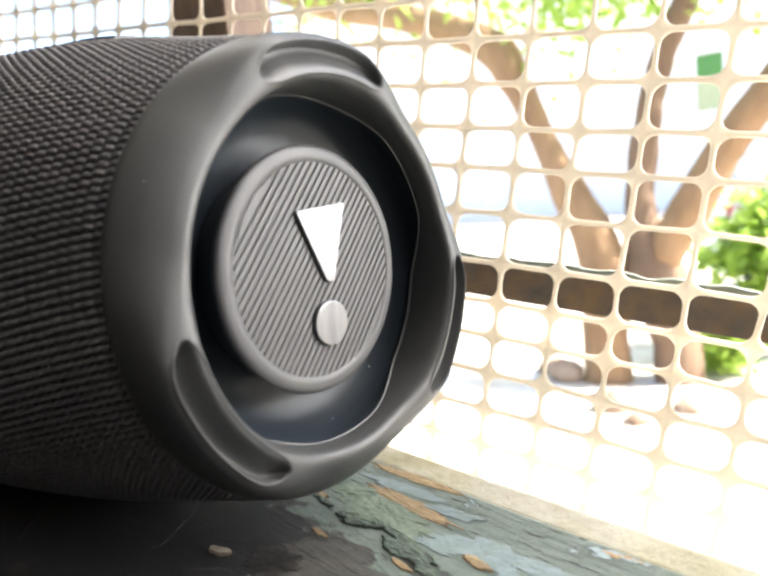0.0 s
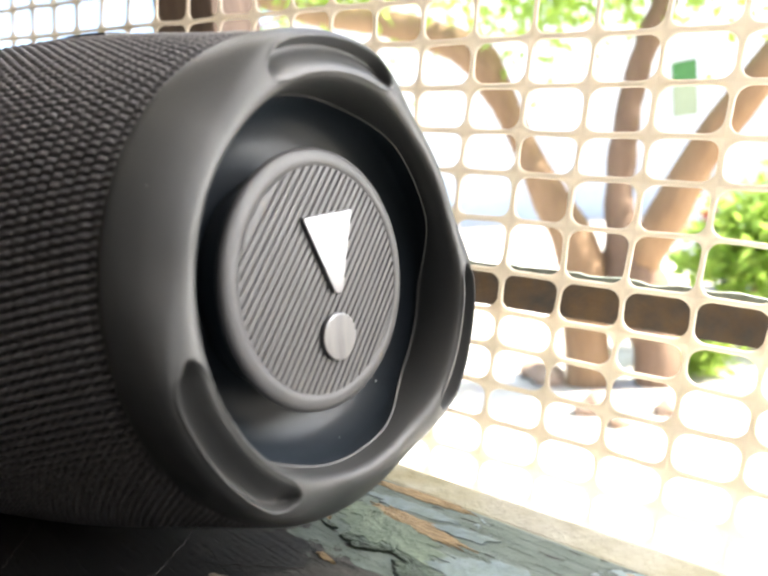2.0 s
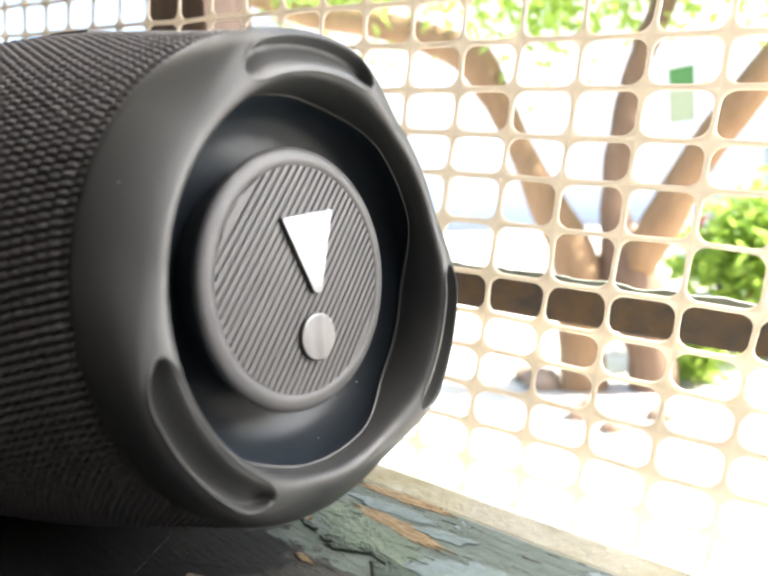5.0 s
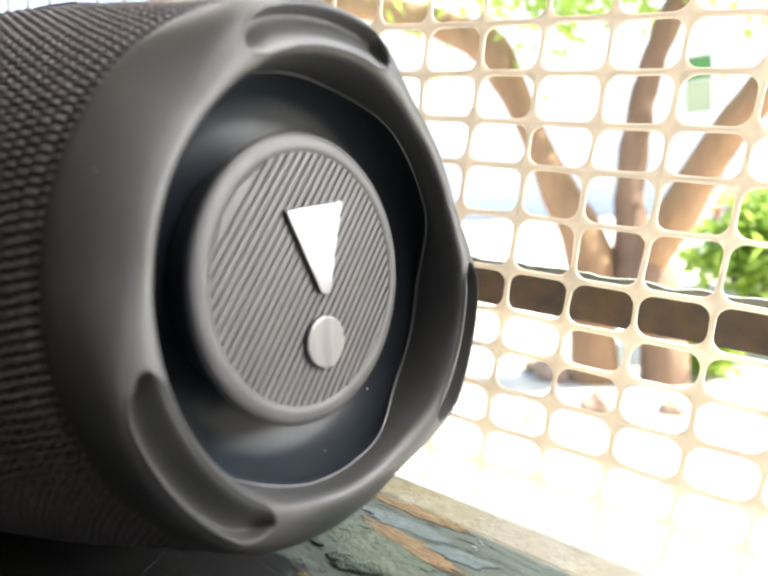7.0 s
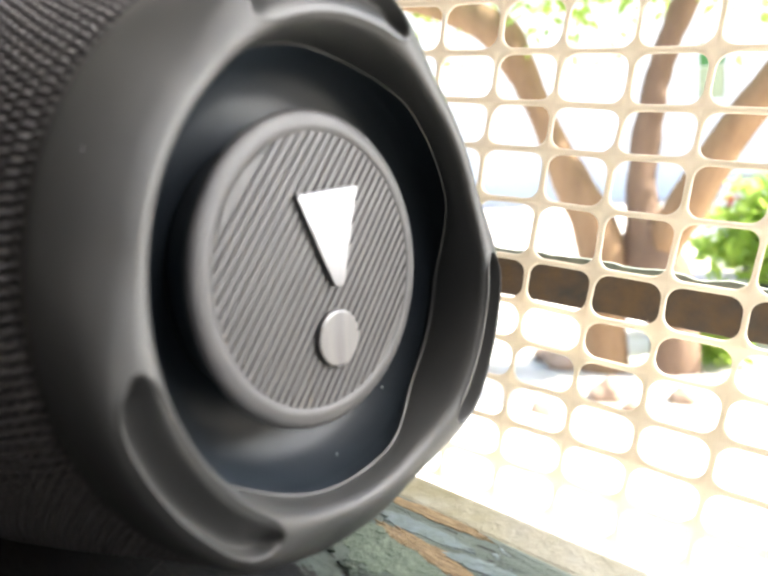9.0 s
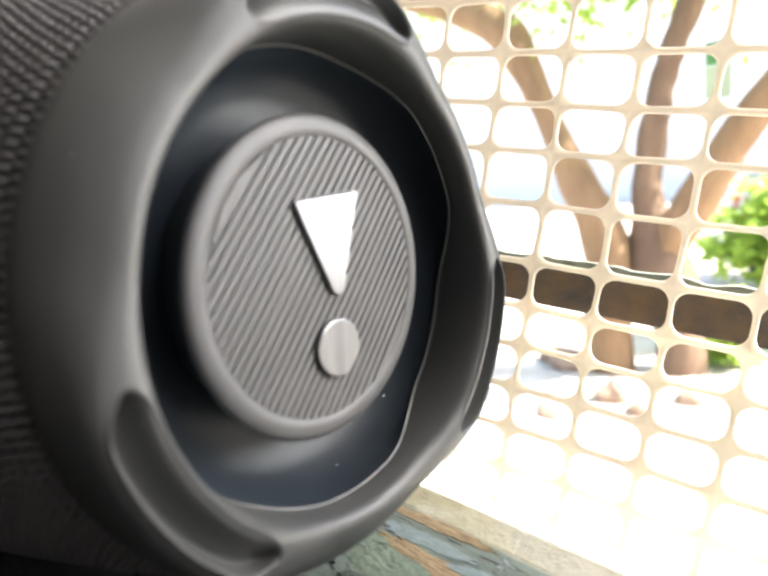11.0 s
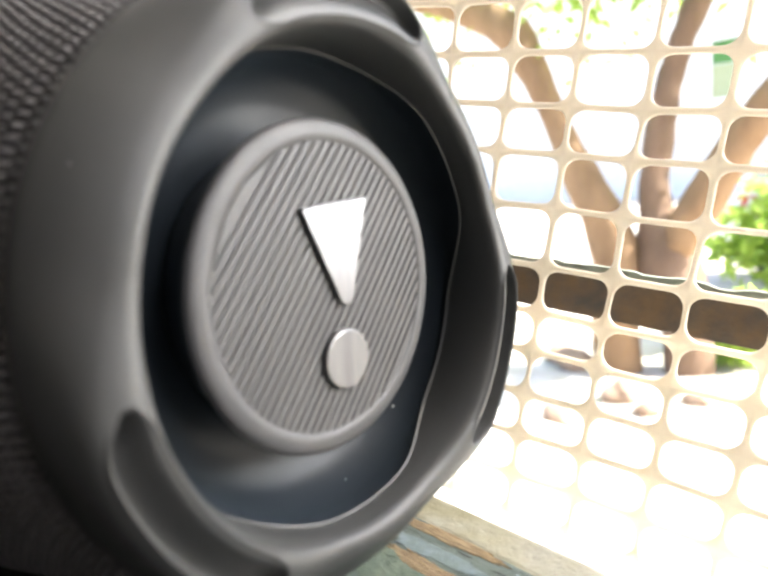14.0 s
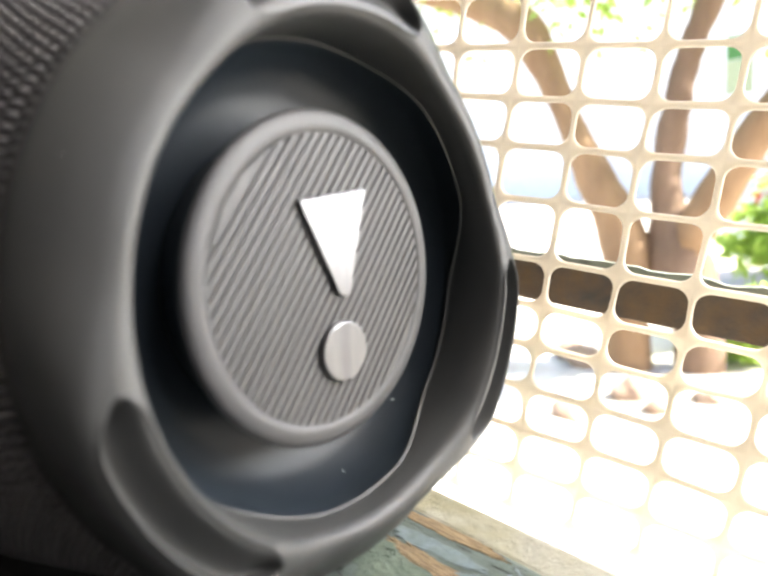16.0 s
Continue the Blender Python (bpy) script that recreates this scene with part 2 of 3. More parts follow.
def sill_material():
    m, t, b = nodes_of("flaking_painted_wood")

    def maths(op, *args):
        n = t.nodes.new("ShaderNodeMath")
        n.operation = op
        for k, v in enumerate(args):
            if isinstance(v, bpy.types.NodeSocket):
                t.links.new(v, n.inputs[k])
            else:
                n.inputs[k].default_value = v
        return n.outputs[0]

    def along(value, a, c):
        n = t.nodes.new("ShaderNodeMapRange")
        n.inputs[1].default_value, n.inputs[2].default_value = a, c
        t.links.new(value, n.inputs[0])
        return n.outputs[0]

    co = t.nodes.new("ShaderNodeTexCoord")
    sep = t.nodes.new("ShaderNodeSeparateXYZ")
    t.links.new(co.outputs["Object"], sep.inputs[0])
    grain = noise_at(t, 70, 8, 0.75, (1, 11, 4))
    splits = ramp(t, noise_at(t, 45, 6, 0.7, (1, 16, 4)), [(0.36, (1, 1, 1)), (0.43, (0, 0, 0))])
    wood = ramp(t, grain, [(0.25, (0.016, 0.015, 0.013)), (0.5, (0.045, 0.043, 0.037)), (0.72, (0.095, 0.09, 0.078))])
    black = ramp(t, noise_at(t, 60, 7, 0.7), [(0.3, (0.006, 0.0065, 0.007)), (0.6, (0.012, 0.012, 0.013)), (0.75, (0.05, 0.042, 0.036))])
    # near-black colour keeps to the room side and the body's end of the board
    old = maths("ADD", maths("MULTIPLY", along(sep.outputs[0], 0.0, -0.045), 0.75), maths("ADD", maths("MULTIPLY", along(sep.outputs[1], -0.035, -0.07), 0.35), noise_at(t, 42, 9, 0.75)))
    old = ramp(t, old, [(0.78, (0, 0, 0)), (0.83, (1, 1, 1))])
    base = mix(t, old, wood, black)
    base = mix(t, splits, base, (0.018, 0.016, 0.014))
    near_edge = along(sep.outputs[1], -0.052, -0.012)
    level = maths("ADD", maths("MULTIPLY", near_edge, 0.62), noise_at(t, 46, 10, 0.74, (1, 2.2, 1)))
    paint_mask = ramp(t, level, [(0.74, (0, 0, 0)), (0.755, (1, 1, 1))])
    # dark band along the paint's edge: crack shadow in the colour, with dirt
    rim_shade_dirt = ramp(t, level, [(0.70, (0, 0, 0)), (0.735, (1, 1, 1)), (0.75, (1, 1, 1)), (0.775, (0, 0, 0))])
    paint = ramp(t, noise_at(t, 85, 5, 0.65, (1, 2.2, 1)), [(0.3, (0.085, 0.105, 0.085)), (0.5, (0.11, 0.137, 0.115)), (0.7, (0.14, 0.17, 0.148))])
    lv2 = noise_at(t, 36, 9, 0.66, (1, 2.4, 1.7))
    blue_mask = ramp(t, lv2, [(0.615, (0, 0, 0)), (0.63, (1, 1, 1))])
    # likewise a painted shadow line with dirt round the blue patches
    blue_rim = ramp(t, lv2, [(0.595, (0, 0, 0)), (0.61, (0.6,) * 3), (0.622, (0.6,) * 3), (0.64, (0, 0, 0))])
    blue = ramp(t, noise_at(t, 160, 5, 0.7), [(0.3, (0.19, 0.25, 0.26)), (0.7, (0.29, 0.355, 0.36))])
    paint = mix(t, blue_mask, paint, blue)
    paint = mix(t, blue_rim, paint, (0.05, 0.055, 0.045))
    lv3 = noise_at(t, 34, 9, 0.68, (1, 3.0, 0.3))
    ochre_mask = ramp(t, lv3, [(0.655, (0, 0, 0)), (0.667, (1, 1, 1))])
    ochre = ramp(t, noise_at(t, 200, 4, 0.6, (1, 7, 1)), [(0.3, (0.24, 0.135, 0.06)), (0.7, (0.42, 0.27, 0.14))])
    paint = mix(t, ochre_mask, paint, ochre)
    col = mix(t, paint_mask, base, paint)
    col = mix(t, rim_shade_dirt, col, (0.04, 0.042, 0.035))
    t.links.new(col, b.inputs["Base Color"])
    b.inputs["Roughness"].default_value = 0.7
    h = maths("ADD", maths("MULTIPLY", paint_mask, 0.9), maths("MULTIPLY", grain, 0.8))
    h = maths("ADD", h, maths("MULTIPLY", maths("MULTIPLY", blue_mask, paint_mask), 0.7))
    h = maths("SUBTRACT", h, maths("MULTIPLY", splits, 0.6))
    bump(t, b, h, 0.8, 0.0009)
    return m


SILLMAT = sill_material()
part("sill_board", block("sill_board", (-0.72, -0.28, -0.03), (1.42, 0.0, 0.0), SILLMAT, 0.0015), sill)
part("outer_sill", block("outer_sill", (WX0 + 0.03, 0.02, -0.098), (WX1, 0.185, -0.05), WHITEWASH, 0.003), sill, "sunlit whitewashed outer sill")
part("cement_strip", block("cement_strip", (-0.72, 0.0, -0.06), (1.42, 0.0125, -0.0012), CEMENT, 0.002), sill, "pale mossy cement strip along the sill's edge")

FLAKE_BLUE = surface("pale_blue_paint", (0.125, 0.165, 0.175), (0.205, 0.25, 0.26), 120, (0.55, 0.75), bumps=(700, 0.5, 0.0008), fine=(260, 0.6, (0.12, 0.155, 0.13)))
FLAKE_GREEN = surface("sage_green_paint", (0.095, 0.128, 0.088), (0.175, 0.215, 0.155), 140, (0.55, 0.75), bumps=(600, 0.7, 0.001), fine=(260, 0.5, (0.09, 0.12, 0.09)))
FLAKE_OCHRE = surface("bare_ochre_wood", (0.27, 0.19, 0.095), (0.48, 0.345, 0.185), 160, (0.65, 0.85), bumps=(500, 0.8, 0.0008), stretch=(1, 9, 1), fine=(220, 0.7, (0.11, 0.07, 0.04)))
FLAKE_MOSS = surface("dark_curled_green_paint", (0.05, 0.075, 0.055), (0.13, 0.17, 0.125), 260, (0.5, 0.75), bumps=(420, 1.0, 0.0016), stretch=(1, 2.5, 1), fine=(500, 0.6, (0.02, 0.03, 0.024)))
FLAKE_DARK = surface("blackened_old_paint", (0.010, 0.009, 0.009), (0.02, 0.018, 0.017), 90, (0.35, 0.6), bumps=(500, 0.4, 0.0006))
FLAKE_BEIGE = surface("beige_chip", (0.30, 0.25, 0.19), (0.42, 0.36, 0.28), 200, (0.7, 0.9), bumps=(900, 0.6, 0.0006))


def flake(x, y, length, width, height, mat, seed, turn=0.0, label=""):
    """A ragged thin slab of paint with a chamfered, uneven edge, lying on the board."""
    n = 150
    v = []
    for grow, z in ((1.0, -0.0002), (0.99, height * 0.8), (0.965, height), (0.5, height * 1.1)):
        for k in range(n):
            a = 2 * math.pi * k / n
            ca, sa = math.cos(a), math.sin(a)
            r = 1 + 0.45 * noise.noise((ca * 1.4 + seed * 7.3, sa * 1.4, seed)) + 0.28 * noise.noise((ca * 3.7 + seed, sa * 3.7, seed * 3.1))
            r += 0.17 * noise.noise((ca * 9, sa * 9 + seed, 4.0)) + 0.07 * noise.noise((ca * 23, sa * 23 + seed, 8.0))
            px_, py_ = r * grow * length / 2 * ca, r * grow * width / 2 * sa
            c, s_ = math.cos(radians(turn)), math.sin(radians(turn))
            lift = z * (1 + 0.6 * noise.noise((px_ * 260, py_ * 700, seed)))
            v.append((x + c * px_ - s_ * py_, y + s_ * px_ + c * py_, lift))
    f = grid_faces(4, n, True)
    f.append(tuple(range(3 * n, 4 * n)))
    return part("paint_flake", mesh_of("paint_flake", v, f, [mat], False), sill, label)


def on_sill(x, y):
    p = sill.matrix_world.inverted() @ Vector((x, y, 0))
    return p.x, p.y


for x, y, L, W, h, mat, turn in (
    (-0.017, 0.0205, 0.046, 0.0125, 0.00014, FLAKE_GREEN, -4), (-0.0305, 0.0265, 0.018, 0.006, 0.00025, FLAKE_GREEN, 2),
    (-0.020, 0.0332, 0.030, 0.0046, 0.00012, FLAKE_BLUE, 3), (0.0005, 0.0272, 0.0165, 0.0052, 0.00026, FLAKE_BLUE, 6), (0.018, 0.0155, 0.033, 0.0085, 0.00016, FLAKE_BLUE, 6), (0.034, 0.0085, 0.022, 0.0060, 0.00014, FLAKE_BLUE, 4), (0.006, 0.0120, 0.012, 0.0036, 0.0002, FLAKE_BLUE, -3),
    (-0.011, 0.0258, 0.036, 0.0044, 0.0002, FLAKE_OCHRE, -5), (-0.021, 0.0398, 0.038, 0.0032, 0.00016, FLAKE_OCHRE, 2), (0.0175, 0.0108, 0.0085, 0.0024, 0.00034, FLAKE_OCHRE, -6), (-0.021, 0.0033, 0.0065, 0.0015, 0.0003, FLAKE_OCHRE, -4), (0.0045, 0.0020, 0.006, 0.0016, 0.0003, FLAKE_OCHRE, -6), (-0.036, 0.0190, 0.007, 0.0014, 0.0003, FLAKE_OCHRE, -8),
    (-0.017, 0.0122, 0.0135, 0.0036, 0.0006, FLAKE_MOSS, 6), (0.0015, 0.0068, 0.017, 0.0056, 0.0006, FLAKE_MOSS, -3), (0.010, 0.0032, 0.010, 0.0034, 0.0005, FLAKE_MOSS, -6), (-0.006, 0.0118, 0.012, 0.0016, 0.0004, FLAKE_MOSS, -4), (-0.033, 0.0165, 0.010, 0.0018, 0.0004, FLAKE_MOSS, -8),
):
    flake(*on_sill(x, y), L, W, h, mat, round(x * 911 + y * 377, 3), turn)
flake(*on_sill(-0.0215, -0.0115), 0.0145, 0.0105, 0.00018, FLAKE_DARK, 2.2, 0, "blackened patch of old paint")
flake(*on_sill(-0.0345, -0.0155), 0.0062, 0.0028, 0.0008, FLAKE_BEIGE, 5.1, 12, "beige paint chip")

rng = random.Random(17)
for k in range(46):
    # short dark splits along the grain of the painted board
    x, y = rng.uniform(-0.035, 0.075), rng.uniform(-0.030, -0.001)
    flake(x, y, rng.uniform(0.0012, 0.0042), rng.uniform(0.00018, 0.0004), 0.00009, FLAKE_DARK, rng.uniform(0, 9), rng.gauss(0, 5))

CRACKMAT = surface("weathered_paint_edge", (0.06, 0.056, 0.052), (0.15, 0.14, 0.13), 300, (0.6, 0.8))


def crack(points, width, seed):
    """A curled paint edge: a thin ragged ridge along a wandering line."""
    rng = random.Random(seed)
    line = smooth_curve([on_sill(*p) for p in points], 9)
    v = []
    for k, (x, y) in enumerate(line):
        a, b = line[max(k - 1, 0)], line[min(k + 1, len(line) - 1)]
        d = np.array([b[1] - a[1], a[0] - b[0]])
        d = d / (np.linalg.norm(d) + 1e-12)
        w = width * rng.uniform(0.3, 1.1)
        x, y = x + rng.gauss(0, 0.00025), y + rng.gauss(0, 0.00025)
        for side, z in ((-1, -0.0001), (0, width * rng.uniform(0.5, 1.2)), (1, -0.0001)):
            v.append((x + d[0] * w * side, y + d[1] * w * side, z))
    return part("paint_edge", mesh_of("paint_edge", v, grid_faces(len(line), 3, False), [CRACKMAT], False), sill)


crack([(-0.064, -0.001), (-0.058, -0.006), (-0.054, -0.013), (-0.0505, -0.019), (-0.0506, -0.023)], 0.00016, 1)
crack([(-0.105, -0.022), (-0.096, -0.029), (-0.089, -0.036), (-0.083, -0.040)], 0.00014, 2)
crack([(-0.044, -0.012), (-0.038, -0.010), (-0.030, -0.006), (-0.022, -0.003)], 0.00012, 3)
crack([(-0.034, -0.024), (-0.029, -0.020), (-0.022, -0.019), (-0.016, -0.014)], 0.00014, 4)
crack([(0.020, 0.024), (0.028, 0.021), (0.036, 0.021), (0.046, 0.018)], 0.00012, 5)

# ---- the loudspeaker ----
AX_Z = 0.063
speaker = tagged(new("portable_speaker"), "black cylindrical portable speaker with rubber end ring on sill", "speaker")
speaker.matrix_world = pose(0, -0.0010, 0, 0, 0, 1.5)
STARTS, SPAN = (117.0, -2.0, -121.0), 50.0


def recess(deg, soft_a, soft_b, wide=0.0):
    """1 inside the three scoops of the ring, 0 outside."""
    out = 0 * deg
    for s in STARTS:
        d = (s + wide - deg + 180) % 360 - 180
        d = np.where(d < -90, d + 360, d)
        out = np.maximum(out, step(d, 0, soft_a) * (1 - step(d, SPAN + 2 * wide - soft_b, SPAN + 2 * wide)))
    return out


def polar(rho, s, deg):
    a = np.radians(deg)
    return np.stack([s, rho * np.cos(a), AX_Z + rho * np.sin(a)], -1)


def ring_mesh():
    """Rubber ring: low and rounded between the scoops, tall with a wide finger groove in them."""
    low = [(44.6, -14.0), (45.6, -12.6), (46.6, -11.0), (46.85, -9.8), (46.6, -8.9), (46.0, -7.8), (45.0, -6.4), (43.5, -4.7), (41.7, -3.2), (39.7, -1.9), (38.0, -1.3), (36.8, -1.5), (36.1, -2.4), (35.8, -3.9), (35.6, -5.6), (35.8, -6.6), (37.2, -7.2)]
    tall = [(44.6, -14.0), (45.6, -12.6), (46.6, -11.0), (46.9, -9.8), (46.9, -8.4), (46.8, -6.6), (46.5, -4.6), (46.0, -2.6), (45.3, -1.2), (44.2, -0.4), (41.4, 0.3), (38.9, 0.3), (37.4, -0.6), (36.6, -3.2), (36.2, -8.0), (36.2, -11.2), (37.2, -12.0)]
    a, b = smooth_curve(low, 13) / 1000, smooth_curve(tall, 13) / 1000
    n = 720
    deg = np.linspace(0, 360, n, endpoint=False)
    w = recess(deg, 32.0, 32.0, 21.0)
    inside = np.full(n, -1.0)
    for s0 in STARTS:
        d = (s0 - deg + 180) % 360 - 180
        inside = np.maximum(inside, np.minimum(d, SPAN - d))
    half = np.sqrt(np.clip(1 - (1 - np.clip(inside / 8.0, 0, 1)) ** 2, 0, 1)) + 1e-6
    verts = []
    for k in range(len(a)):
        rho, s = a[k, 0] * (1 - w) + b[k, 0] * w, a[k, 1] * (1 - w) + b[k, 1] * w
        if 8.2 * 13 <= k <= 12.3 * 13:
            q = ((b[k, 0] * 1000 - 38.3) / 5.9 - 0.5) / (0.5 * half)
            dent = np.where(inside > 0, step(q, -1.0, 0.5) * (1 - step(q, 0.62, 1.0)), 0) * 0.0030 * np.minimum(1, half * 1.2)
            ridge = np.where(inside > 0, np.exp(-((np.abs(q) - 1.06) / 0.07) ** 2), 0) * 0.00032
            s = s - dent + ridge
        bead = math.exp(-((k - 15.1 * 13) / 2.2) ** 2)
        verts.append(polar(rho - 0.0006 * bead, s, deg))
    return mesh_of("end_ring", np.concatenate(verts), grid_faces(len(a), n, True), [RUBBER])


def turned(name, prof, mat, n=160, close=False):
    deg = np.linspace(0, 360, n, endpoint=False)
    v = np.concatenate([polar(r + 0 * deg, s + 0 * deg, deg) for r, s in prof])
    f = grid_faces(len(prof), n, True)
    if close:
        f.append(tuple(range((len(prof) - 1) * n, len(prof) * n)))
    return mesh_of(name, v, f, [mat])


ring = part("end_ring", ring_mesh(), speaker, "matt black rubber ring with three finger scoops")
part("surround", turned("surround", smooth_curve([(37.6, -6.0), (36.8, -7.0), (36.5, -9.5), (36.2, -12.0), (35.0, -15.0), (32.8, -17.8), (29.8, -19.4), (26.8, -20.0), (22.0, -20.2)], 6) / 1000, BOWL), speaker, "glossy black plastic surround")
FACE, FLOOR = -0.0085, -0.00885
cone = part("diaphragm", turned("diaphragm", np.array([(23.6, -12.6), (24.8, -11.7), (25.5, -10.8), (25.8, -10.1), (25.85, -9.7), (25.75, -9.35), (25.5, -9.05), (25.1, -8.8), (24.5, -8.62), (23.7, -8.52), (22.3, -8.5), (22.2, -8.85), (10, -8.85), (0.2, -8.85)]) / 1000, CONE, close=True), speaker, "dark grey rubber diaphragm with diagonal ribs")

part("diaphragm_skirt", turned("diaphragm_skirt", np.array([(22.0, -20.0), (23.0, -16.0), (23.7, -12.5)]) / 1000, BOWL), cone)


def rib_mesh(lo, hi):
    """A flat bar with chamfered sides between two offsets of the disc's slanting chords."""
    turn = radians(49.0)
    across, along = np.array([math.sin(turn), -math.cos(turn)]), np.array([math.cos(turn), math.sin(turn)])
    v = []
    for sign in (-1, 1):
        for off, s in ((lo, FLOOR - 0.0002), (lo + 0.00012, FACE - 0.00003), (hi - 0.00012, FACE - 0.00003), (hi, FLOOR - 0.0002)):
            p = across * off + along * sign * math.sqrt(max(0.02225**2 - off**2, 1e-8))
            v.append((s, p[0], AX_Z + p[1]))
    return mesh_of("rib", v, [(0, 1, 5, 4), (1, 2, 6, 5), (2, 3, 7, 6), (0, 3, 2, 1), (4, 5, 6, 7)], [CONE], False)


GROOVES = [-0.0200 + 0.0015 * k for k in range(28)]
for lo, hi in zip([-0.0228] + GROOVES, GROOVES + [0.0226]):
    if hi - lo > 0.0008:
        part("rib", rib_mesh(max(lo + 0.00018, -0.0222), min(hi - 0.00018, 0.0222)), cone)


def prism(name, outline, s0, s1, mat, bevel):
    bm = bmesh.new()
    base = [bm.verts.new((s0, y, AX_Z + z)) for y, z in outline]
    f = bm.faces.new(base)
    top = bmesh.ops.extrude_face_region(bm, geom=[f])["geom"]
    for v in top:
        if isinstance(v, bmesh.types.BMVert):
            v.co.x = s1
    front = [e for e in bm.edges if all(abs(v.co.x - s1) < 1e-7 for v in e.verts)]
    bmesh.ops.bevel(bm, geom=front, offset=bevel, segments=3, profile=0.5, affect="EDGES")
    bmesh.ops.recalc_face_normals(bm, faces=bm.faces)
    return from_bm(name, bm, mat, False)


def rounded(points, r, n=5):
    out = []
    m = len(points)
    for k in range(m):
        a, b, c = (Vector(points[(k + d) % m]) for d in (-1, 0, 1))
        p, q = b + (a - b).normalized() * r, b + (c - b).normalized() * r
        for u in np.linspace(0, 1, n):
            out.append((p * (1 - u) ** 2 + b * 2 * u * (1 - u) + q * u * u)[:])
    return out


part("emblem_wedge", prism("emblem_wedge", rounded([(-0.0060, 0.0124), (0.0088, 0.01365), (0.0037, -0.0030), (0.0013, -0.0028)], 0.0009), -0.0090, -0.0076, SILVER, 0.0003), cone, "raised silver wedge emblem")
part("emblem_dot", prism("emblem_dot", [(0.0017 + 0.0050 * math.cos(a), -0.0115 + 0.0048 * math.sin(a)) for a in np.linspace(0, 2 * math.pi, 40, endpoint=False)], -0.0090, -0.0076, SILVER, 0.0004), cone, "raised silver round emblem")

BODY = smooth_curve([(44.5, -9.2), (45.8, -10.2), (46.7, -12.2), (47.7, -16.0), (49.4, -25.0), (51.5, -35.0), (53.9, -47.0), (55.9, -58.0), (57.7, -70.0), (60.5, -95.0), (61.5, -125.0), (60.5, -155.0), (57.7, -180.0), (55.9, -192.0), (53.9, -203.0), (51.5, -215.0), (48.5, -227.5), (46.0, -235.0)], 8) / 1000


def body_rho(s):
    return np.interp(-s, -BODY[:, 1], BODY[:, 0])


part("body", turned("body", BODY - np.array([0.0006, 0]), BOWL), speaker, "black speaker body under woven cloth")


def cloth():
    """Slanted lozenge stitches all over the body, joined."""
    nu, nv = 7, 5
    pa, count = 0.0027, 195
    ns = int(0.218 / pa)
    verts, faces = [], []
    base = 0
    uu, vv = np.meshgrid(np.linspace(-1, 1, nu), np.linspace(-1, 1, nv))
    uu, vv = uu.ravel(), vv.ravel()
    lift = np.clip(1 - uu**2, 0, 1) ** 0.5 * np.clip(1 - vv**2, 0, 1) ** 0.5
    q = np.array([(a * nu + b, a * nu + b + 1, (a + 1) * nu + b + 1, (a + 1) * nu + b) for a in range(nv - 1) for b in range(nu - 1)])
    rng = np.random.default_rng(3)
    for k in range(ns):
        s0 = -0.0118 - k * pa
        r0 = float(body_rho(s0))
        pc = 2 * math.pi * r0 / count
        ang = (np.arange(count) + 0.27 * k) * 2 * math.pi / count + rng.normal(0, 0.015 * pc / r0, count)
        ds = pa * 0.57 * uu
        dc = pc * (0.44 * vv - 0.36 * uu + 0.30 * uu**2)
        s = s0 + ds[None] + rng.normal(0, 0.00006, (count, 1))
        rho = body_rho(s) + (-0.0009 + 0.0016 * lift)[None] * rng.uniform(0.9, 1.1, (count, 1))
        a = ang[:, None] + dc[None] / r0
        verts.append(np.stack([s, rho * np.cos(a), AX_Z + rho * np.sin(a)], -1).reshape(-1, 3))
        faces.append((q[None] + (base + np.arange(count) * nu * nv)[:, None, None]).reshape(-1, 4))
        base += count * nu * nv
    v, f = np.concatenate(verts), np.concatenate(faces)
    me = bpy.data.meshes.new("woven_cloth")
    me.vertices.add(len(v))
    me.vertices.foreach_set("co", v.ravel())
    me.loops.add(f.size)
    me.loops.foreach_set("vertex_index", f.ravel())
    me.polygons.add(len(f))
    me.polygons.foreach_set("loop_start", np.arange(len(f)) * 4)
    me.polygons.foreach_set("use_smooth", [True] * len(f))
    me.materials.append(YARN)
    me.update(calc_edges=True)
    return me


tagged(part("woven_cloth", cloth(), speaker, "coarse black woven cloth"), kind="stuff")
part("rear_ring", turned("rear_ring", smooth_curve([(45.5, -228), (46.6, -231), (47.2, -236), (46.8, -243), (43.6, -249), (41.6, -250), (39, -249), (37, -241), (20, -240), (0.5, -240)], 6) / 1000, RUBBER, close=True), speaker)


def panel(deg0, deg1, s0, s1, lift):
    n, m = 24, 10
    v = []
    for side in (0, 1):
        for s in np.linspace(s0, s1, n):
            for a in np.linspace(deg0, deg1, m):
                v.append(polar(body_rho(s) + (lift if side else -0.002), s, a))
    top = grid_faces(n, m, False)
    f = [tuple(i + n * m for i in q) for q in top] + [q[::-1] for q in top]
    rim = [*range(m), *(k * m + m - 1 for k in range(1, n)), *((n - 1) * m + k for k in range(m - 2, -1, -1)), *(k * m for k in range(n - 2, 0, -1))]
    f += [(a, b, b + n * m, a + n * m) for a, b in zip(rim, rim[1:] + rim[:1])]
    return mesh_of("button_panel", v, f, [RUBBER], False)


part("button_panel", panel(84, 100, -0.0575, -0.072, 0.0012), speaker, "raised black rubber button strip")
part("button_panel", panel(70, 96, -0.0725, -0.2, 0.0016), speaker, "raised black rubber button strip")
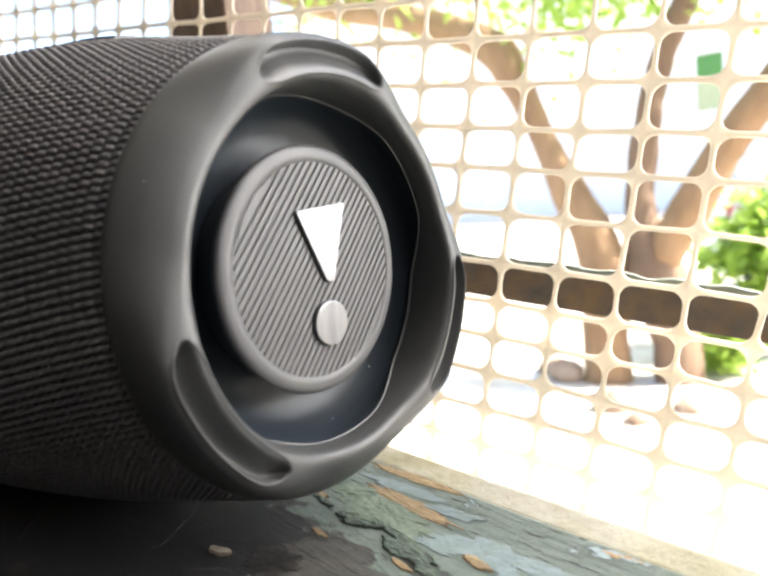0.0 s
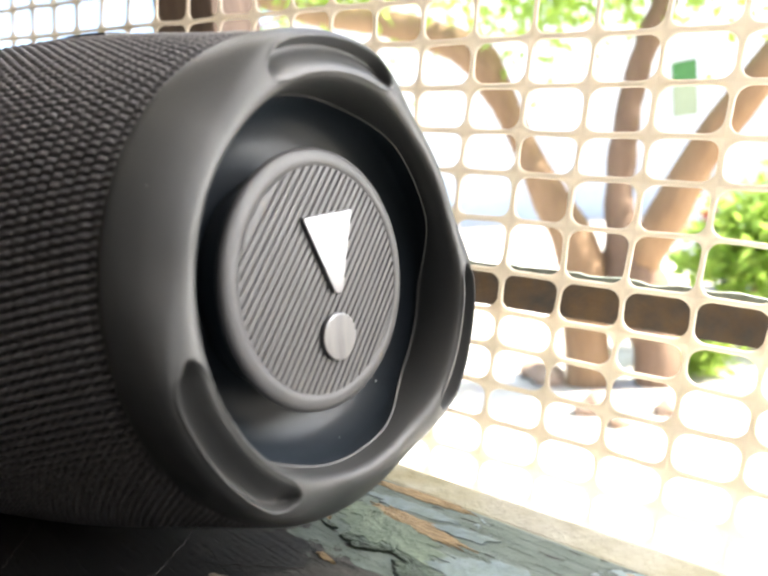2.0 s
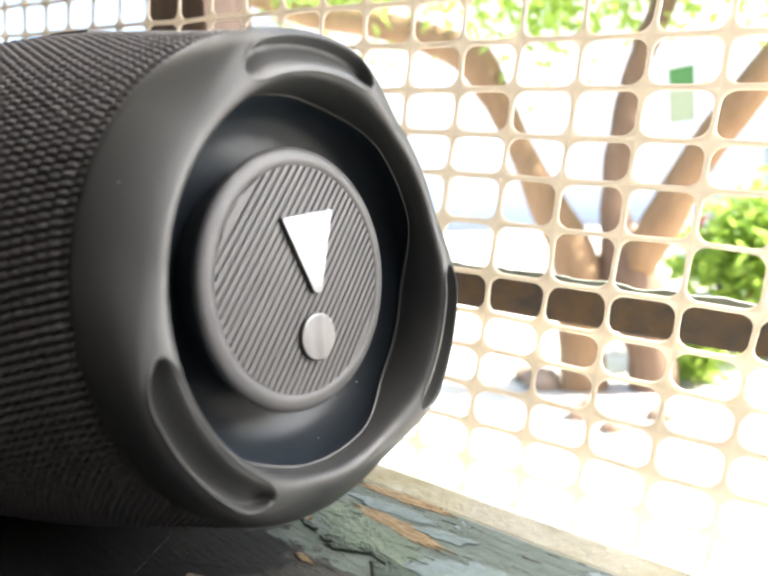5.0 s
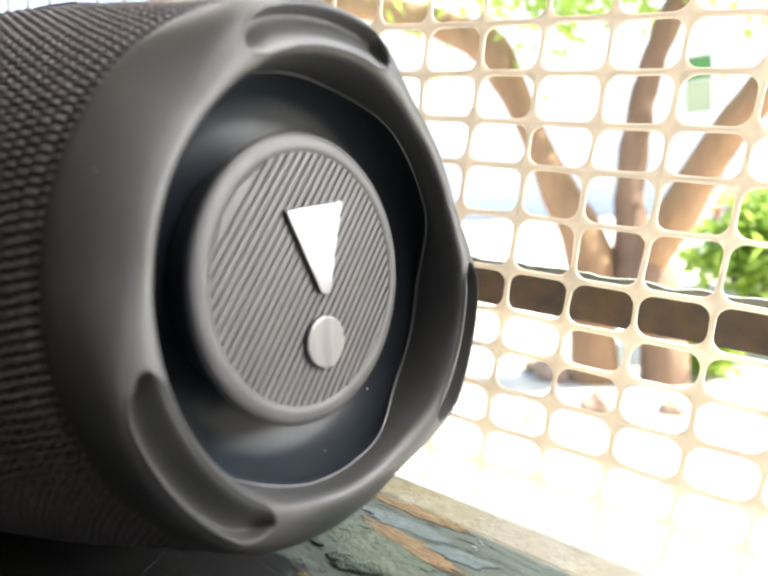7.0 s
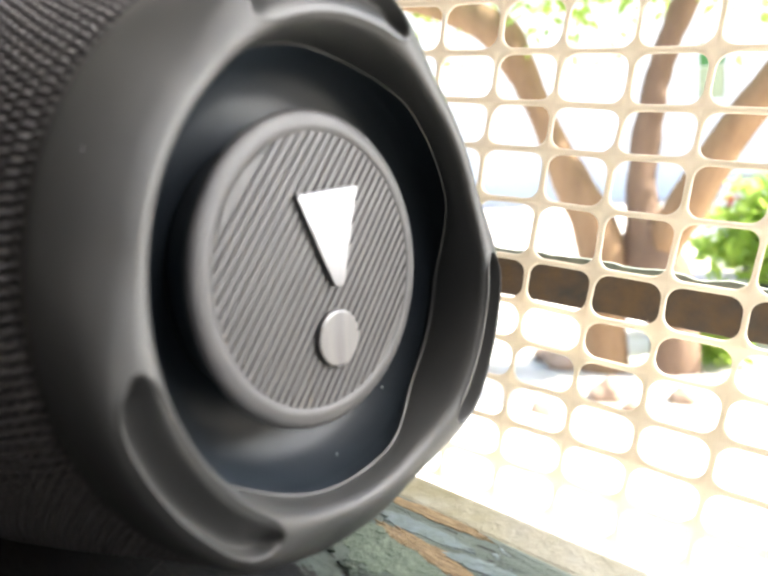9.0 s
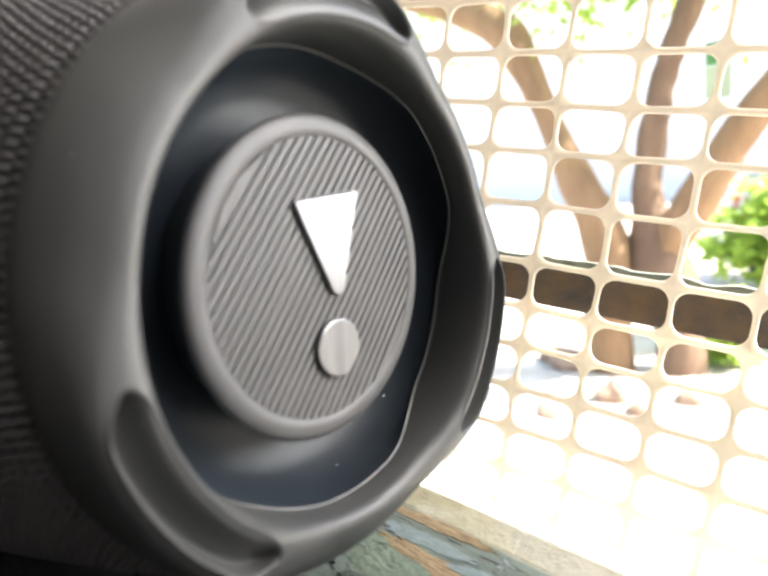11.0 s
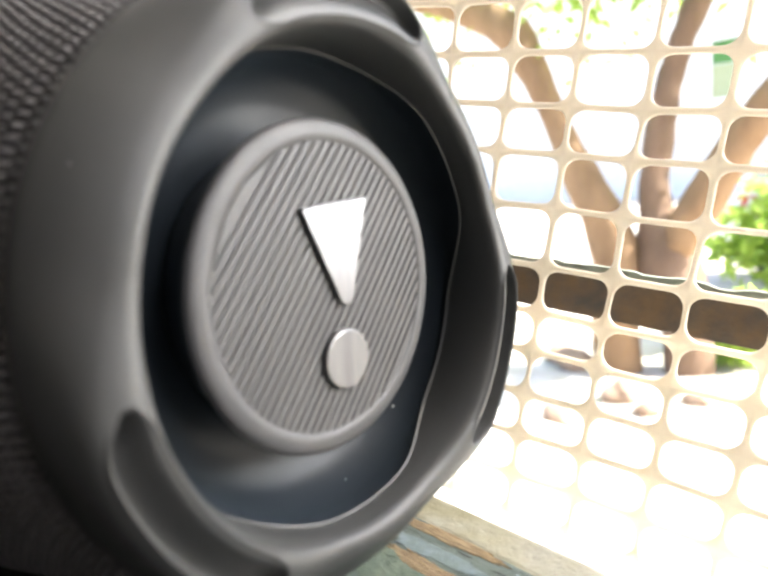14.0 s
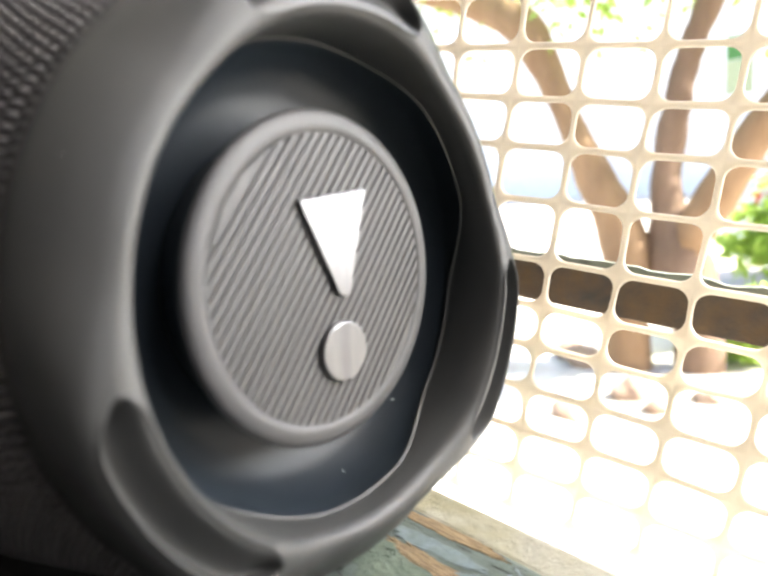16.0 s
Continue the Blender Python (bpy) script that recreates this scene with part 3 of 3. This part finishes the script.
part("foot", block("foot", (-0.18, -0.010, -0.0005), (-0.085, 0.010, 0.006), RUBBER, 0.0015), speaker, "flat black rubber foot")

DUST = surface("white_dust", (0.7, 0.7, 0.68), (0.8, 0.8, 0.78), 50)


def speck(x, y, z, r):
    bm = bmesh.new()
    bmesh.ops.create_icosphere(bm, subdivisions=1, radius=r, matrix=Matrix.Translation((x, y, z)))
    part("dust_speck", from_bm("dust_speck", bm, DUST), ring, "tiny white dust speck")


speck(-0.0156, 0.0215, 0.0367, 0.00020)
speck(-0.0143, 0.0058, 0.0285, 0.00013)
speck(-0.0048, -0.0405, 0.0820, 0.00008)

# ---- the plastic mesh ----
M0, MU, MV = Vector((-0.0334, 0.1156, 0.0507)), Vector((0.02082, 0.00164, -0.00319)), Vector((0.191, 0.032, 1.0))
HROWS = [-0.0271, -0.0142, 0.0, 0.0177, 0.0333, 0.0472, 0.0620]


def row_h(j):
    if j < -2:
        return HROWS[0] + (j + 2) * 0.0140
    if j > 4:
        return HROWS[-1] + (j - 4) * 0.0152
    return HROWS[j + 2]


def fence():
    rng = random.Random(5)
    I0, I1, J0, J1 = -30, 22, -6, 34
    node = {}
    for i in range(I0, I1 + 1):
        for j in range(J0, J1 + 1):
            jit = Vector((rng.gauss(0, 0.00025), 0.0012 * noise.noise((i * 0.35, j * 0.4, 2.0)), rng.gauss(0, 0.00025)))
            node[i, j] = M0 + i * MU + row_h(j) * MV + jit
    depth = Vector((-0.08, 0.996, -0.02))
    strands = {}
    K, Q = 28, 7
    for i in range(I0, I1):
        for j in range(J0, J1):
            a, b, c, d = node[i, j], node[i + 1, j], node[i + 1, j + 1], node[i, j + 1]
            w, h = (b - a).length, (d - a).length
            wv, wh = 0.00082 * rng.uniform(0.85, 1.2), 0.00095 * rng.uniform(0.85, 1.2)
            sides = (("v", i + 1), ("h", j + 1), ("v", i), ("h", j))
            corner = rng.uniform(0.0036, 0.0044) if j > -2 else 0.0046
            pts = []

            def at(u, v):
                return a * (1 - u) * (1 - v) + b * u * (1 - v) + c * u * v + d * (1 - u) * v

            for grow, dz in ((0.00035, -0.0007), (0.0, -0.0002), (0.0, 0.0003), (0.00035, 0.0007)):
                r = corner
                hw, hh = w / 2 - wv + grow, h / 2 - wh + grow
                for k in range(K):
                    q, e = divmod(k, Q)
                    t = (q + e / (Q - 1)) * math.pi / 2
                    sx, sy = ((1, 1), (-1, 1), (-1, -1), (1, -1))[q]
                    pts.append(at(0.5 + (sx * (hw - r) + r * math.cos(t)) / w, 0.5 + (sy * (hh - r) + r * math.sin(t)) / h) + depth * dz)
            for dz in (-0.0007, 0.0007):
                for u, v in ((1, 1), (0, 1), (0, 0), (1, 0)):
                    pts.append(at(u, v) + depth * dz)

            def give(side, *ids):
                sv, sf = strands.setdefault(side, ([], []))
                sf.append(tuple(range(len(sv), len(sv) + len(ids))))
                sv += [pts[n] for n in ids]

            for k in range(K):
                q, e = divmod(k, Q)
                side = sides[q] if e < Q // 2 else sides[(q + 1) % 4]
                n1 = (k + 1) % K
                for layer in range(3):
                    give(side, layer * K + k, (layer + 1) * K + k, (layer + 1) * K + n1, layer * K + n1)
                for lay, corner in ((0, 4 * K), (3, 4 * K + 4)):
                    if e < Q - 1:
                        give(side, corner + q, lay * K + k, lay * K + n1)
                    else:
                        give(side, corner + q, lay * K + k, lay * K + n1, corner + (q + 1) % 4)
    return strands


def weld(name, verts, faces, mat):
    bm = bmesh.new()
    vs = [bm.verts.new(v) for v in verts]
    for f in faces:
        bm.faces.new([vs[n] for n in f])
    bmesh.ops.remove_doubles(bm, verts=bm.verts[:], dist=0.00002)
    return from_bm(name, bm, mat, True)


screen = tagged(new("plastic_mesh"), "cream plastic mesh screen stretched across the window", "mesh screen")
for (way, n), (sv, sf) in sorted(fence().items()):
    part("cross_strand" if way == "h" else "upright_strand", weld("strand", sv, sf, CREAM), screen)

# ---- bar and post behind the mesh ----
bar = tagged(new("iron_bar"), "rusty brown iron bar behind the mesh", "bar")
bar.matrix_world = pose(0.0, 0.1255, 0.0436, 0, 8.2, 4.5)
part("bar_body", block("bar_body", (-0.78, 0, -0.0125), (0.46, 0.006, 0.0), RUST, 0.0006), bar)
def ledge_mesh():
    """Crumbling flat ledge: a long strip with an uneven top."""
    n = 420
    v = []
    for k in range(n):
        x = -0.78 + 1.24 * k / (n - 1)
        h = 0.0034 + 0.0012 * noise.noise((x * 90, 0.3, 0)) + 0.0005 * noise.noise((x * 420, 1.7, 0))
        v += [(x, 0.0010, 0.0004), (x, 0.0012, h - 0.0003), (x, 0.0018, h), (x, 0.0042, h - 0.0018), (x, 0.0048, 0.0004)]
    f = grid_faces(n, 5, False) + [(0, 1, 2, 3, 4)[::-1], tuple(range(5 * n - 5, 5 * n))]
    return mesh_of("bar_top", v, f, [BARTOP], False)


part("bar_top", ledge_mesh(), bar, "pale green flaking paint on top")
tagged(new("window_post", block("window_post", (-0.240, 0.128, -0.06), (-0.191, 0.16, WZ1), POSTWOOD, 0.003)), "dark brown upright wooden window post", "post", kind="structure")
tagged(new("window_post", block("window_post", (0.455, 0.112, -0.06), (0.505, 0.16, WZ1), POSTWOOD, 0.003)), "dark brown upright wooden window post", "post", kind="structure")


# ---- trees and things outside ----
def limb(points, radii, mat, sides=14, rough=0.12, seed=0):
    pts = smooth_curve([(*p, r) for p, r in zip(points, radii)], 7)
    v = []
    for k, (x, y, z, r) in enumerate(pts):
        d = Vector(pts[min(k + 1, len(pts) - 1)][:3]) - Vector(pts[max(k - 1, 0)][:3])
        d.normalize()
        side = Vector((0.0, 1.0, 0.0)) - d * d.y
        side.normalize()
        cross = d.cross(side)
        for a in range(sides):
            an = 2 * math.pi * a / sides
            rr = r * (1 + rough * noise.noise((math.cos(an) * 1.5 + seed, math.sin(an) * 1.5, k * 0.3)))
            v.append(Vector((x, y, z)) + side * (rr * math.cos(an)) + cross * (rr * math.sin(an)))
    f = grid_faces(len(pts), sides, True)
    f.append(tuple(range(sides))[::-1])
    f.append(tuple(range((len(pts) - 1) * sides, len(pts) * sides)))
    return mesh_of("limb", v, f, [mat])


def leaves(name, clumps, count, size, mat, seed):
    """Many small bent leaves spread in loose clumps: (centre, spread)."""
    rng = random.Random(seed)
    verts, faces = [], []
    for k in range(count):
        (cx, cy, cz), sp = rng.choice(clumps)
        p = Vector((rng.gauss(cx, sp), rng.gauss(cy, sp), rng.gauss(cz, sp * 0.7)))
        e = Euler((rng.uniform(-1, 1), rng.uniform(-1, 1), rng.uniform(0, 6.28))).to_matrix()
        L, w = size * rng.uniform(0.6, 1.4), size * rng.uniform(0.18, 0.32)
        b = len(verts)
        for q in ((0, 0, 0), (L * 0.4, w, 0.1 * L), (L, 0, -0.12 * L), (L * 0.4, -w, 0.1 * L), (L * 0.45, 0, 0)):
            verts.append(p + e @ Vector(q))
        faces += [(b, b + 4, b + 1), (b + 1, b + 4, b + 2), (b, b + 3, b + 4), (b + 4, b + 3, b + 2)]
    return mesh_of(name, verts, faces, [mat], False)


tree = tagged(new("tree"), "crooked orange-brown garden tree with forked trunks", "tree")
part("trunk", limb([(-1.0, 3.5, -1.0), (-1.02, 3.5, -0.7), (-1.10, 3.5, -0.45), (-1.15, 3.5, -0.26), (-1.175, 3.5, 0.0), (-1.14, 3.5, 0.29), (-1.10, 3.5, 0.5), (-1.05, 3.5, 0.66), (-0.99, 3.5, 0.82), (-0.88, 3.52, 1.1), (-0.8, 3.6, 1.9)], [0.12, 0.12, 0.16, 0.12, 0.075, 0.075, 0.062, 0.062, 0.062, 0.058, 0.045], BARK_DARK, rough=0.2, seed=1), tree)
part("branch", limb([(-1.06, 3.5, -0.45), (-1.06, 3.48, -0.31), (-0.98, 3.47, -0.16), (-0.88, 3.45, 0.0), (-0.78, 3.45, 0.17), (-0.66, 3.44, 0.33), (-0.42, 3.42, 0.6), (0.1, 3.4, 1.2)], [0.05, 0.09, 0.10, 0.095, 0.085, 0.085, 0.08, 0.06], BARK, rough=0.15, seed=2), tree)
part("crown", leaves("crown", [((-1.55, 3.6, 1.25), 0.25), ((-1.0, 3.6, 1.3), 0.25), ((-0.4, 3.6, 1.2), 0.3), ((-0.8, 3.5, 1.6), 0.4), ((-2.2, 3.7, 1.6), 0.4)], 3400, 0.09, LEAF, 4), tree)
tree2 = tagged(new("tree"), "slender leaning orange-brown tree with bent limb", "tree")
part("trunk", limb([(-1.33, 3.4, -1.0), (-1.35, 3.4, -0.7), (-1.33, 3.4, -0.45), (-1.39, 3.4, -0.17), (-1.54, 3.4, 0.12), (-1.655, 3.4, 0.38), (-1.765, 3.4, 0.62), (-1.9, 3.4, 0.87), (-2.14, 3.4, 1.04), (-2.5, 3.4, 1.2), (-3.1, 3.4, 1.4), (-3.8, 3.4, 1.7)], [0.13, 0.12, 0.125, 0.115, 0.092, 0.07, 0.082, 0.105, 0.09, 0.085, 0.07, 0.05], BARK, rough=0.14, seed=3), tree2)
part("crown", leaves("crown", [((-2.9, 3.5, 1.9), 0.4), ((-3.6, 3.5, 2.0), 0.4), ((-3.0, 3.6, 1.7), 0.2)], 2500, 0.09, LEAF, 6), tree2)
bush = tagged(new("shrub"), "bright green leafy shrub in the sun", "shrub")
part("foliage", leaves("foliage", [((-0.80, 4.4, -0.40), 0.13), ((-0.70, 4.4, -0.20), 0.12), ((-0.45, 4.4, -0.22), 0.2), ((-1.03, 4.7, -0.88), 0.08), ((-0.4, 4.5, -0.75), 0.14)], 3000, 0.11, LEAF, 8), bush)
FLOWER = surface("red_petals", (0.45, 0.03, 0.03), (0.6, 0.06, 0.05), 30, (0.4, 0.6))
part("blossom", leaves("blossom", [((-0.90, 4.25, -0.11), 0.022)], 16, 0.05, FLOWER, 11), bush, "small red blossom")
part("stem", limb([(-0.66, 4.4, -1.0), (-0.69, 4.4, -0.6), (-0.66, 4.4, -0.3)], [0.04, 0.03, 0.02], BARK, sides=8), bush)

plant = tagged(new("low_plant"), "low green leafy plant at the tree's foot", "plant")
part("foliage", leaves("foliage", [((-0.80, 3.72, -0.70), 0.07), ((-0.86, 3.75, -0.84), 0.07)], 420, 0.09, LEAF, 21), plant)
part("stem", limb([(-0.82, 3.73, -0.97), (-0.82, 3.73, -0.8), (-0.81, 3.72, -0.66)], [0.014, 0.011, 0.007], BARK, sides=8), plant)

# ---- white house across the yard ----
house = tagged(new("house"), "white painted two-storey house with a small green window", "house")
HW = surface("white_wall_paint", (0.74, 0.73, 0.70), (0.82, 0.81, 0.78), 2, (0.7, 0.9), bumps=(30, 0.3, 0.004))
ROOFMAT = surface("brown_roof_tiles", (0.16, 0.08, 0.05), (0.26, 0.14, 0.09), 3, (0.7, 0.9), bumps=(12, 0.5, 0.02))
X0, X1, Z0, Z1, HY, HT = -7.57, -6.61, 2.665, 4.765, 28.1, 11.0
for lo, hi in (((-30.0, HY, -0.97), (X0, HY + 0.2, HT)), ((X1, HY, -0.97), (14.0, HY + 0.2, HT)), ((X0, HY, -0.97), (X1, HY + 0.2, Z0)), ((X0, HY, Z1), (X1, HY + 0.2, HT))):
    part("wall", block("wall", lo, hi, HW, 0.004), house)
part("side_wall", block("side_wall", (-30.0, HY + 0.2, -0.97), (-29.8, 38.0, HT), HW), house)
part("side_wall", block("side_wall", (13.8, HY + 0.2, -0.97), (14.0, 38.0, HT), HW), house)
part("back_wall", block("back_wall", (-29.8, 37.8, -0.97), (13.8, 38.0, HT), HW), house)


def roof_mesh():
    lo, hi = HT - 0.05, HT + 2.6
    v = [(-30.5, 27.4, lo), (14.5, 27.4, lo), (14.5, 38.6, lo), (-30.5, 38.6, lo), (-30.5, 33.0, hi), (14.5, 33.0, hi)]
    v += [(x, y, z - 0.1) for x, y, z in v]
    f = [(0, 1, 5, 4), (2, 3, 4, 5), (6, 10, 11, 7), (8, 11, 10, 9), (0, 6, 7, 1), (2, 8, 9, 3), (0, 4, 10, 6), (4, 3, 9, 10), (1, 7, 11, 5), (5, 11, 8, 2)]
    return mesh_of("roof", v, f, [ROOFMAT], False)


part("roof", roof_mesh(), house, "brown tiled gable roof")
win = part("window", block("window", (X0, HY + 0.1, Z0), (X1, HY + 0.12, Z1), WHITEP), house, "small green shuttered window")
part("upper_shutter", block("upper_shutter", (X0 + 0.03, HY + 0.05, 3.92), (X1 - 0.02, HY + 0.09, Z1 - 0.02), GREENP, 0.01), win)
part("lower_shutter", block("lower_shutter", (X0 + 0.02, HY + 0.05, Z0 + 0.02), (X1 - 0.03, HY + 0.09, 3.88), PALEGREEN, 0.01), win)

# ---- stones on the ground ----
STONE = surface("brown_garden_stone", (0.26, 0.17, 0.11), (0.46, 0.34, 0.25), 9, (0.8, 0.95), bumps=(40, 0.6, 0.01))


def stone_mesh(r, seed):
    bm = bmesh.new()
    bmesh.ops.create_icosphere(bm, subdivisions=3, radius=r)
    for v in bm.verts:
        k = 1 + 0.35 * noise.noise(v.co / r * 1.1 + Vector((seed, 0, 0))) + 0.1 * noise.noise(v.co / r * 3.5 + Vector((0, seed, 0)))
        v.co = Vector((v.co.x * k, v.co.y * k * 0.85, v.co.z * k * 0.6))
    return from_bm("garden_stone", bm, STONE)


for k, (x, y, r) in enumerate(((-1.56, 3.33, 0.11), (-1.69, 3.45, 0.09), (-1.12, 2.92, 0.10), (-0.82, 3.0, 0.07), (-1.24, 2.5, 0.08), (-1.56, 2.32, 0.09), (-0.95, 2.75, 0.06))):
    ob = tagged(new("garden_stone", stone_mesh(r, k * 3.7)), "rough brown stone lying on the sunny ground", "stone", "stones in the yard")
    ob.matrix_world = pose(x, y, -0.95 + 0.35 * r, 0, 0, 40 * k)

# ---- parked car behind the trees ----
CARPAINT = surface("silver_white_car_paint", (0.62, 0.65, 0.68), (0.68, 0.70, 0.73), 3, (0.2, 0.3))
# the glass is coloured pale to imitate the sky reflected in it
CARGLASS = surface("sky_toned_car_glass", (0.40, 0.45, 0.50), (0.48, 0.53, 0.58), 3, (0.05, 0.1))
TYRE = surface("tyre_rubber", (0.02, 0.02, 0.02), (0.035, 0.035, 0.035), 20, (0.7, 0.9))
car = tagged(new("parked_car"), "pale silver hatchback parked behind the trees", "car")
car.matrix_world = pose(0.35, 6.6, -0.95, 0, 0, 0)


def loft(name, sections, mat):
    """Rounded cross-sections (x, half width, z0, z1) joined along the car."""
    n = 24
    v = []
    for x, hw, z0, z1 in sections:
        for k in range(n):
            a = 2 * math.pi * k / n
            ca, sa = math.cos(a), math.sin(a)
            v.append((x, hw * math.copysign(abs(ca) ** 0.4, ca), (z0 + z1) / 2 + (z1 - z0) / 2 * math.copysign(abs(sa) ** 0.4, sa)))
    f = grid_faces(len(sections), n, True)
    f += [tuple(range(n))[::-1], tuple(range((len(sections) - 1) * n, len(sections) * n))]
    return mesh_of(name, v, f, [mat])


part("body", loft("body", [(-1.95, 0.62, 0.40, 0.75), (-1.9, 0.76, 0.28, 0.88), (-1.6, 0.82, 0.22, 0.95), (0.4, 0.83, 0.2, 0.95), (1.1, 0.82, 0.22, 0.9), (1.8, 0.76, 0.28, 0.76), (1.92, 0.62, 0.36, 0.64)], CARPAINT), car)
part("roof", loft("roof", [(-1.62, 0.60, 0.92, 1.2), (-1.3, 0.64, 0.92, 1.46), (-0.6, 0.66, 0.92, 1.5), (0.0, 0.65, 0.92, 1.46), (0.35, 0.6, 0.92, 1.25), (0.95, 0.6, 0.88, 0.93)], CARPAINT), car)
part("rear_window", loft("rear_window", [(-1.68, 0.52, 0.97, 1.18), (-1.42, 0.55, 0.97, 1.38)], CARGLASS), car)
part("side_window", block("side_window", (-1.2, -0.69, 0.98), (-0.35, -0.655, 1.34), CARGLASS, 0.02), car)
part("side_window", block("side_window", (-0.28, -0.69, 0.98), (0.3, -0.655, 1.32), CARGLASS, 0.02), car)


def wheel_mesh():
    bm = bmesh.new()
    bmesh.ops.create_cone(bm, cap_ends=True, segments=28, radius1=0.3, radius2=0.3, depth=0.19, matrix=pose(0, 0, 0, 90))
    bmesh.ops.bevel(bm, geom=[e for e in bm.edges if len(e.link_faces) == 2 and e.calc_face_angle(0) > 1], offset=0.03, segments=2, affect="EDGES")
    return from_bm("wheel", bm, TYRE)


for x in (-1.25, 1.2):
    for y in (-0.74, 0.74):
        w = part("wheel", wheel_mesh(), car)
        w.location = (x, y, 0.3)
        bm = bmesh.new()
        bmesh.ops.create_cone(bm, cap_ends=True, segments=20, radius1=0.18, radius2=0.15, depth=0.2, matrix=pose(0, 0, 0, 90))
        part("rim", from_bm("rim", bm, CARPAINT), w)
